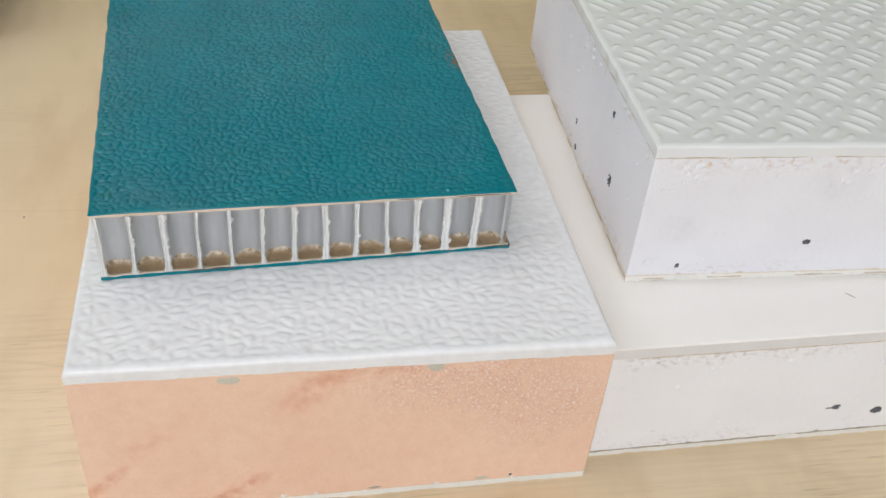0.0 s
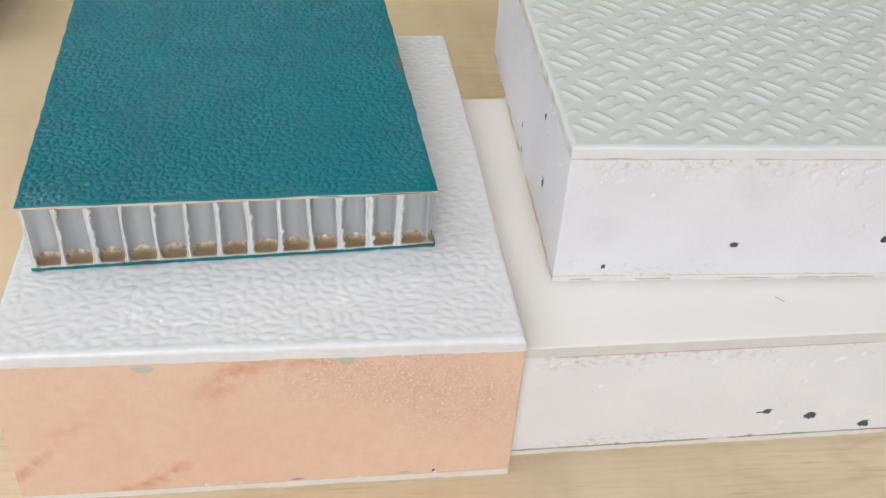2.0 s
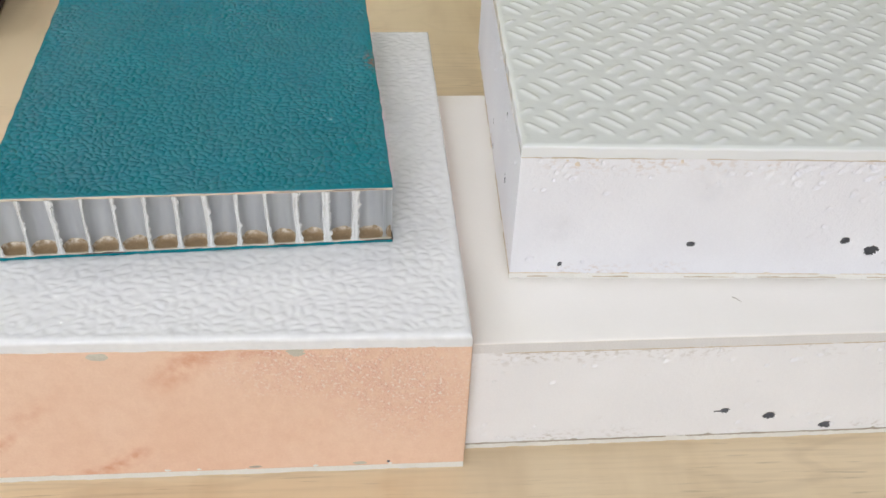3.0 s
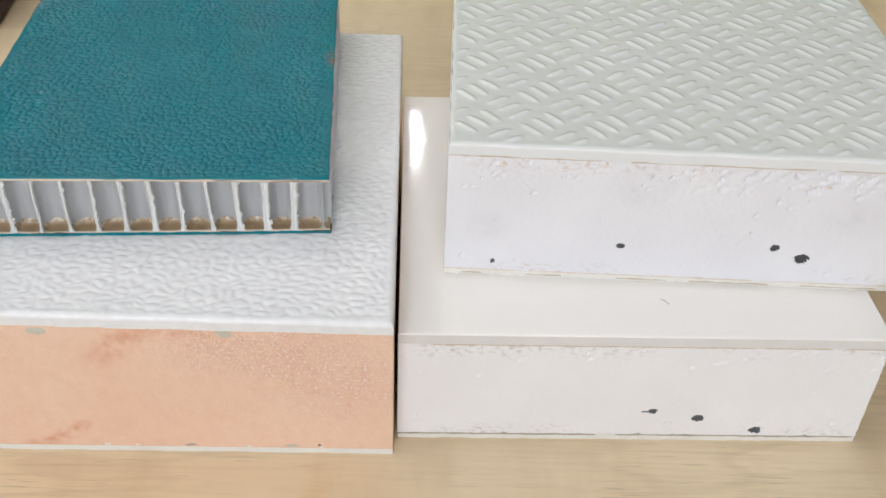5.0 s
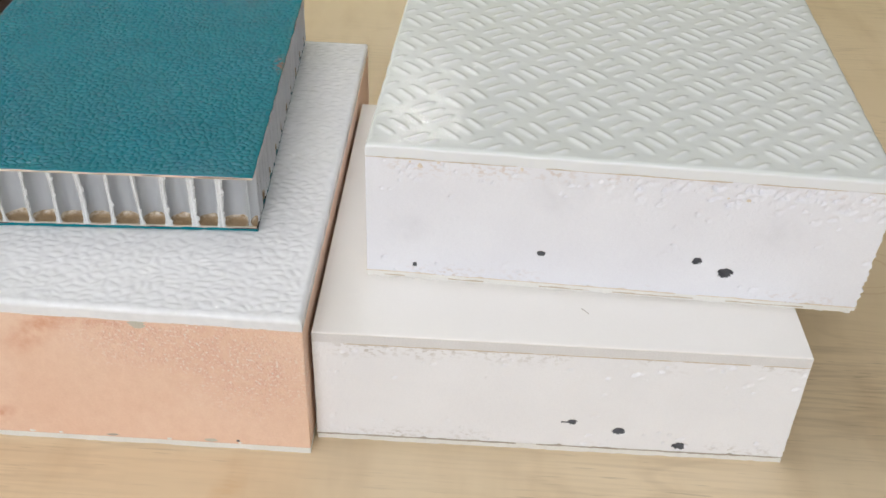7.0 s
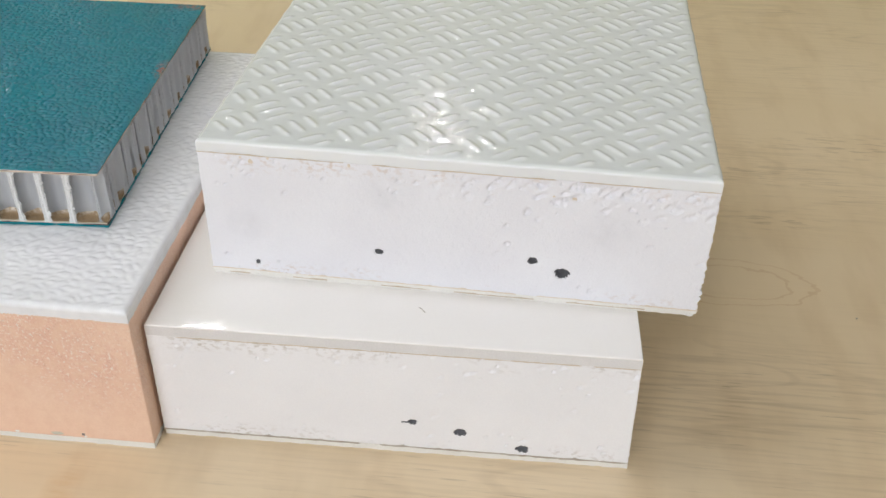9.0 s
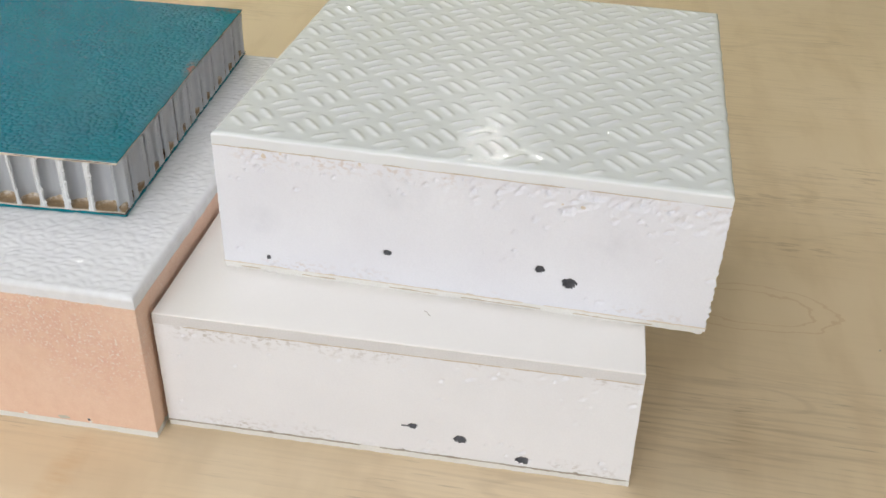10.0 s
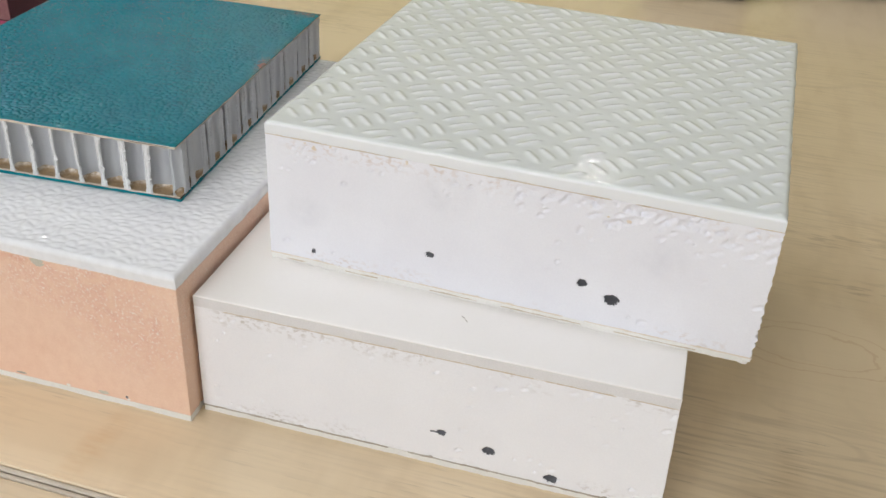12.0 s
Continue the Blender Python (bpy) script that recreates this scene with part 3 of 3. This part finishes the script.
for x, z, wide, tall, mat in ((42.5, 54.4, 7.0, 3.8, PALE_GLUE), (100.0, 55.0, 6.0, 3.2, PALE_GLUE), (84.0, 3.8, 5.0, 1.1, GREY_GLUE), (118.0, 3.9, 5.2, 1.7, PALE_GLUE), (66.0, 3.6, 2.0, 1.0, PLY), (56.0, 3.5, 2.6, 1.1, PLY), (103.5, 3.4, 2.2, 1.2, PLY), (128.0, 3.4, 1.6, 0.9, PLY)):
    child(blob("adhesive_smear", x, z, wide, tall, 0.22, mat, x, -2.0 * (1 - x / O_W) * (56.4 - z) / 53.6), peach)


# ---- off-white foam sample with a flat cream skin ----
L_W, L_D, L_H = 160.8, 150.9, 49.9
flat = thing("foam_panel_sample", pose(1.15 * MM, 7.42 * MM, 0, 0, 0, 1.06), "white foam panel sample with flat cream skin on the table", "panel sample", "stacked panel samples")
L_HOLES = [(87.3, 14.8, 2.7, 2.1, 1.2), (103.5, 11.5, 4.1, 2.8, 1.4), (124.8, 5.6, 4.2, 3.0, 1.4), (84.6, 14.6, 2.0, 0.6, 0.5)]
ob = foam_block("foam_core", L_W, L_D, 3.0, L_H - 4.2, [GREYISH, HOLE], [(130, 3, 14), (150, 30, 45), (60, 5, 45)], L_HOLES, 0.34, 0.12, 0, 0.4, 1.0)
child(ob, flat, "off-white pitted rigid foam with dark holes")
child(plate("top_skin", L_W, L_D, L_H - 4.2, L_H, None, 12, 0.45, [FLAT, GREY_EDGE]), flat, "flat glossy cream gelcoat skin")
child(slab("bottom_skin", L_W + 1.2, L_D, 0.0, 2.3, PLY, 0.4, 7), flat, "thin off-white bottom skin")
child(glue_line("adhesive_line", L_W, L_D, L_H - 4.4, 0.55, TAN_GLUE, 0.08, 3, 0.04), flat, "broken brown adhesive line")
child(glue_line("adhesive_line", L_W, L_D, 2.75, 0.9, GREY_GLUE, 0.16, 9, 0.12), flat, "grey-brown adhesive line")


# ---- white foam sample with a tread-plate skin, lying across the flat one ----
U_W, U_D, U_H = 165.0, 159.2, 53.2


def tread(X, Y, edge):
    """Groups of three raised bars, turned by a quarter from group to group."""
    H = np.zeros(X.shape)
    pitch_x, pitch_y = 20.6, 20.6
    for (gx, gy), turn in (((19.1, 23.2), 39.0), ((29.6, 34.1), -46.0)):
        a = radians(turn)
        for bar in (-5.4, 0.0, 5.4):
            ox, oy = gx - bar * math.sin(a), gy + bar * math.cos(a)
            ix, iy = np.round((X - ox) / pitch_x), np.round((Y - oy) / pitch_y)
            px, py = X - ox - ix * pitch_x, Y - oy - iy * pitch_y
            wob = (lattice(ix, iy, 31 + bar) - 0.5) * 0.16
            u = px * np.cos(a + wob) + py * np.sin(a + wob)
            v = py * np.cos(a + wob) - px * np.sin(a + wob)
            half = 5.15 + 0.5 * (lattice(ix, iy, 41 + bar) - 0.5)
            width = 1.75 * np.clip(1 - (u / half) ** 2, 0.06, 1) ** 0.5
            H = np.maximum(H, np.exp(-2.4 * (v / width) ** 2) * np.clip((1 - (u / half) ** 2) * 1.5, 0, 1) ** 1.3)
    fade = np.clip((edge - 0.9) / 2.2, 0, 1)
    return fade * 0.50 * H - 0.25 + 0.14 * (value_noise(X / 3.2, Y / 3.2, 17) - 0.5) * fade + 0.3 * (value_noise(X / 30, Y / 30, 18) - 0.5)


upper = thing("foam_panel_sample", pose(15.55 * MM, 37.64 * MM, (L_H + 0.05) * MM, 0, 0, -1.37), "white foam panel sample with tread-plate skin stacked on another sample", "panel sample", "stacked panel samples")
round_left = 2 * (U_W + U_D)
U_HOLES = [(16.4, 6.7, 1.2, 1.6, 1.0), (58.5, 15.4, 2.7, 1.7, 1.2), (109.6, 17.1, 3.0, 2.5, 1.4), (119.5, 13.0, 4.4, 3.8, 1.7),
           (round_left - 40.7, 38.5, 2.0, 2.6, 1.5), (round_left - 77.5, 13.8, 1.6, 2.4, 1.5), (round_left - 73.5, 4.6, 2.0, 2.2, 1.0), (round_left - 32.7, 17.7, 3.2, 4.6, 2.0)]
ob = foam_block("foam_core", U_W, U_D, 2.8, U_H - 4.6, [LILAC, HOLE], [(60, 2.8, 10), (200, 34, 48), (90, 6, 46), (46, 35, 47, 70, 164), (22, 41, 47.5, 100, 164)], U_HOLES, 0.34, 0.12, 0, 1.2)
child(ob, upper, "white pitted rigid foam with dark holes")
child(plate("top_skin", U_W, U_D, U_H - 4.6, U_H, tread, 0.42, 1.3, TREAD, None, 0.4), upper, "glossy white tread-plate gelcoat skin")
for x, z, wide, tall in ((17.4, 46.3, 2.2, 2.4), (23.2, 47.9, 1.5, 1.5), (49.5, 47.6, 1.3, 2.0), (121.0, 42.2, 1.6, 1.3), (114.5, 42.6, 1.0, 0.9), (14.2, 47.6, 1.3, 0.8)):
    child(blob("adhesive_smear", x, z, wide, tall, 0.10, TAN_STAIN, x), upper)
child(slab("bottom_ply", U_W, U_D, 1.35, 2.9, PLY, 0.45, 3), upper, "off-white fibreglass ply")
child(slab("bottom_ply", U_W, U_D, 0.0, 1.25, PLY, 1.0, 8), upper, "ragged off-white fibreglass ply")
child(glue_line("adhesive_line", U_W, U_D, U_H - 4.7, 0.48, TAN_GLUE, 0.06, 13, 0.12), upper, "tan adhesive line")
child(glue_line("adhesive_line", U_W, U_D, 2.95, 0.55, TAN_STAIN, 0.10, 17, 0.15), upper, "pale adhesive line")
child(glue_line("ply_gap", U_W, U_D, 1.3, 0.22, TAN_GLUE, 0.02, 19, 0.5), upper, "thin dark gap between plies")


# ---- teal honeycomb sample on the peach one ----
G_W, G_D, G_H = 124.0, 152.7, 22.2
G_BASE = 61.05
honey = thing("honeycomb_panel_sample", pose(-146.55 * MM, 36.12 * MM, G_BASE * MM, 0, 0, 3.7), "teal honeycomb panel sample with open plastic cells on white panel", "panel sample", "stacked panel samples")


def lifted(v):
    """The upper skin stands a little higher over the left edge."""
    v = np.array(v, float)
    v[:, 2] += 1.9 * (1 - np.clip(v[:, 0] / G_W, 0, 1)) * np.clip(v[:, 2] / G_H, 0, 1)
    return v


def crumple(X, Y, edge):
    wx = X + 0.9 * (value_noise(X / 3, Y / 3, 51) - 0.5)
    wy = Y + 0.9 * (value_noise(X / 3, Y / 3, 52) - 0.5)
    f1, f2 = worley(wx / 2.7, wy / 2.7, 53, 0.32)
    ridge = np.clip((f2 - f1) / 0.62, 0, 1)
    f1b, f2b = worley(wx / 1.7, wy / 1.7, 57, 0.4)
    fade = np.clip(edge / 1.5, 0, 1)
    return fade * (0.58 * ridge * (2 - ridge) + 0.07 * np.clip((f2b - f1b) / 0.5, 0, 1) + 0.13 * value_noise(X / 1.2, Y / 1.2, 55) - 0.34)


CELL, ROW = 9.25, 8.0
LOW, HIGH = 1.5, G_H - 1.2


def tube_mesh(cu, cv, radius=4.55, wall=0.32, seed=0):
    """The walls of one round cell, cut off where they pass the panel's sides."""
    rnd = random.Random(seed)
    n, verts, faces = 40, [], []
    keep = []
    for i in range(n):
        a = i * math.tau / n
        u, v = cu + radius * math.cos(a), cv + radius * math.sin(a)
        keep.append(0.15 <= u <= G_W - 0.15 and 0.15 <= v <= G_D - 0.15)
    levels = [LOW + (HIGH - LOW) * f for f in (0, 0.25, 0.5, 0.75, 1)]
    for i in range(n):
        a = i * math.tau / n
        cut = keep[i] and not (keep[i - 1] and keep[(i + 1) % n])
        for z in levels:
            shift = rnd.uniform(-0.4, 0.4) / radius if cut else 0
            for r in (radius, radius - wall):
                u, v = cu + r * math.cos(a + shift), cv + r * math.sin(a + shift)
                verts.append((min(max(u, 0.1), G_W - 0.1), min(max(v, 0.1), G_D - 0.1), z))
    k = 2 * len(levels)
    for i in range(n):
        j = (i + 1) % n
        if not (keep[i] and keep[j]):
            continue
        for q in range(len(levels) - 1):
            a, b = i * k + 2 * q, j * k + 2 * q
            faces += [(a, b, b + 2, a + 2), (a + 1, a + 3, b + 3, b + 1)]
            if not keep[i - 1]:
                faces.append((a, a + 2, a + 3, a + 1))
            if not keep[(j + 1) % n]:
                faces.append((b, b + 1, b + 3, b + 2))
    return verts, faces


def dish(cu, cv, radius, seed):
    """Resin drawn up the foot of a cell."""
    rnd = random.Random(seed)
    verts, faces, rings, n = [], [], 8, 28
    for r in range(rings + 1):
        f = r / rings
        for i in range(n):
            a = i * math.tau / n
            u, v = cu + radius * f * math.cos(a), cv + radius * f * math.sin(a)
            u, v = min(max(u, 0.4), G_W - 0.4), min(max(v, 0.4), G_D - 0.4)
            f2 = math.hypot(u - cu, v - cv) / radius
            rise = 2.0 + 0.3 * math.sin(3 * a + seed) + 0.12 * math.sin(8 * a + 2 * seed)
            verts.append((u, v, LOW + 0.36 + rise * f2 ** 8 + rnd.uniform(0, 0.05)))
    for r in range(rings):
        for i in range(n):
            j = (i + 1) % n
            faces.append((r * n + i, (r + 1) * n + i, (r + 1) * n + j, r * n + j))
    return verts, faces


def burr(u, v, along, seed, wide=0.8):
    """A torn, fused seam between two cells at a sawn side: a strip of uneven width that stands upright."""
    rnd = random.Random(seed)
    half, lean, verts, faces, n = wide * rnd.uniform(0.6, 1.15), rnd.uniform(-0.6, 0.6), [], [], 30
    flap_at, flap = rnd.uniform(0.1, 0.95), rnd.choice((0, 0, 0.4, 0.7))
    for i in range(n + 1):
        f = i / n
        z = LOW + (HIGH - LOW) * f
        foot = 0.4 * max(0, 1 - f * 9) + 0.3 * max(0, f * 9 - 8)
        torn = flap * max(0, 1 - abs(f - flap_at) / 0.06) + (rnd.uniform(0, 0.5) if rnd.random() < 0.14 else 0)
        l, r = half * rnd.uniform(0.85, 1.1) + foot, half * rnd.uniform(0.8, 1.15) + foot + torn
        mid = lean * (f - 0.5) + 0.15 * math.sin(5 * f + seed)
        groove = 0.05 + rnd.uniform(-0.05, 0.05)
        for off, out in ((mid - l, 0.35), (mid - l * 0.6, -0.22 + rnd.uniform(-0.1, 0.08)), (mid, groove), (mid + r * 0.55, -0.22 + rnd.uniform(-0.15, 0.08)), (mid + r, 0.3 - 0.5 * torn)):
            verts.append((u + off, v + out, z) if along == "x" else (u - out, v + off, z))
    for i in range(n):
        for q in range(4):
            a = i * 5 + q
            faces.append((a, a + 1, a + 6, a + 5))
    return verts, faces


def add_raw(name, data, mat, label="", smooth=False):
    verts, faces = data
    return child(mesh_ob(name, lifted(verts) * MM, faces, mat, smooth), honey, label)


child(plate("top_skin", G_W, G_D, G_H - 0.7, G_H, crumple, 0.36, 0.35, [TEAL, CREAM], lifted, 0.4), honey, "teal embossed gelcoat skin")
child(slab("bottom_skin", G_W, G_D, 0.0, 1.2, TEAL, 0.35, 21), honey, "teal gelcoat bottom skin")
ob = slab("resin_layer", G_W - 0.3, G_D - 0.3, G_H - 1.25, G_H - 0.7, CREAM, 0.35, 23)
co = np.empty(len(ob.data.vertices) * 3)
ob.data.vertices.foreach_get("co", co)
ob.data.vertices.foreach_set("co", (lifted(co.reshape(-1, 3) / MM) * MM).ravel())
child(ob, honey, "cream resin layer")
child(slab("resin_layer", G_W - 0.2, G_D - 0.2, 1.2, 1.7, CREAM, 0.4, 27), honey, "cream resin layer")
ob = glue_line("chipped_edge", G_W, G_D, G_H - 0.7, 0.3, DARK_CHIP, 0.05, 37, 0.62)
co = np.empty(len(ob.data.vertices) * 3)
ob.data.vertices.foreach_get("co", co)
ob.data.vertices.foreach_set("co", (lifted(co.reshape(-1, 3) / MM) * MM).ravel())
child(ob, honey, "dark chipped paint along the edge")
child(glue_line("chipped_edge", G_W, G_D, 1.2, 0.3, DARK_CHIP, 0.05, 44, 0.72), honey, "dark chipped paint along the edge")

row = 0
v = 0.8
while v < G_D + 4:
    u = 5.6 if row % 2 == 0 else 5.6 - CELL / 2
    col = 0
    while u < G_W + 4.5:
        rim = v < 9.5 or u > G_W - 9.5 or u < 9.5 or v > G_D - 9.5
        verts, faces = tube_mesh(u, v, seed=row * 50 + col)
        if faces:
            add_raw("cell", (verts, faces), CORE, "", True)
            if rim and (v < 9.5 or u > G_W - 10):
                add_raw("resin_fillet", dish(u, v, 4.3, row * 70 + col), RESIN, "", True)
        u += CELL
        col += 1
    v += ROW
    row += 1
for i in range(13):
    add_raw("torn_seam", burr(0.98 + CELL * (i + (0 if i else 0.06)), 0.1, "x", 300 + i, 0.72 + 0.045 * i), BURR)
rnd = random.Random(5)
v, row = 0.8, 0
while v < G_D:
    for off in (-4.1, 4.1) if row % 2 == 0 else (-2.3, 1.9):
        if 3.5 < v + off < G_D - 2:
            add_raw("torn_seam", burr(G_W - 0.1, v + off + rnd.uniform(-0.5, 0.5), "y", 400 + int(v + off), rnd.uniform(1.1, 1.9)), CORE)
    v += ROW
    row += 1


# ---- loose things on the table ----
box = thing("gift_box", pose(-0.243, 0.308, 0, 0, 0, 4), "maroon cardboard box with pale pink print standing on the table", "box")
part("body", box_bm(0.19, 0.24, 0.058, -0.095, 0.12, 0, 0.003), MAROON, box)
part("print_panel", box_bm(0.086, 0.001, 0.046, -0.104, -0.0004, 0.008), PRINT, box, "pale pinkish printed panel")
part("print_stripe", box_bm(0.086, 0.001, 0.006, -0.104, -0.0006, 0.001), PINK, box, "bright pink printed stripe")


def case(x, y, w, d, h, turn, label):
    ob = thing("case", pose(x, y, 0, 0, 0, turn), label, "case")
    part("base", box_bm(w, d, h * 0.6, 0, 0, 0, h * 0.22, 4), BLACK, ob, "", True)
    part("lid", box_bm(w * 0.985, d * 0.985, h * 0.42, 0, 0, h * 0.58, h * 0.16, 4), BLACK, ob, "", True)


case(0.125, 0.640, 0.085, 0.10, 0.035, 6, "small rounded black plastic case on the table")
case(0.300, 0.720, 0.170, 0.12, 0.040, 14, "long rounded black plastic case on the table")

rnd = random.Random(8)
for x, y, r in ((-0.176, 0.331, 0.9), (-0.198, 0.150, 0.6), (-0.200, 0.092, 0.5), (-0.186, 0.238, 0.4), (0.262, 0.105, 0.5), (-0.130, -0.018, 0.35)):
    bm = bmesh.new()
    bmesh.ops.create_icosphere(bm, subdivisions=1, radius=r * MM, matrix=pose(x, y, r * 0.35 * MM) @ Matrix.Diagonal((1, 1, 0.5, 1)))
    for vert in bm.verts:
        vert.co += Vector([rnd.uniform(-0.2, 0.2) * r * MM for _ in range(3)])
        vert.co.z = max(vert.co.z, 0)
    tagged(part("crumb", bm, GREY_GLUE), "tiny dark crumb lying on the table", "crumb", "crumbs on the table")

hair = bpy.data.curves.new("fibre", "CURVE")
hair.dimensions, hair.bevel_depth, hair.bevel_resolution = "3D", 0.00012, 1
spline = hair.splines.new("POLY")
spline.points.add(5)
for i, point in enumerate(spline.points):
    point.co = (0.0886 + 0.0005 * i, 0.0273 - 0.0004 * i + 0.0003 * math.sin(i), L_H * MM + 0.00015, 1)
hair.materials.append(GREY_GLUE)
tagged(new("fibre", hair), "short dark fibre lying on the cream skin", "fibre")
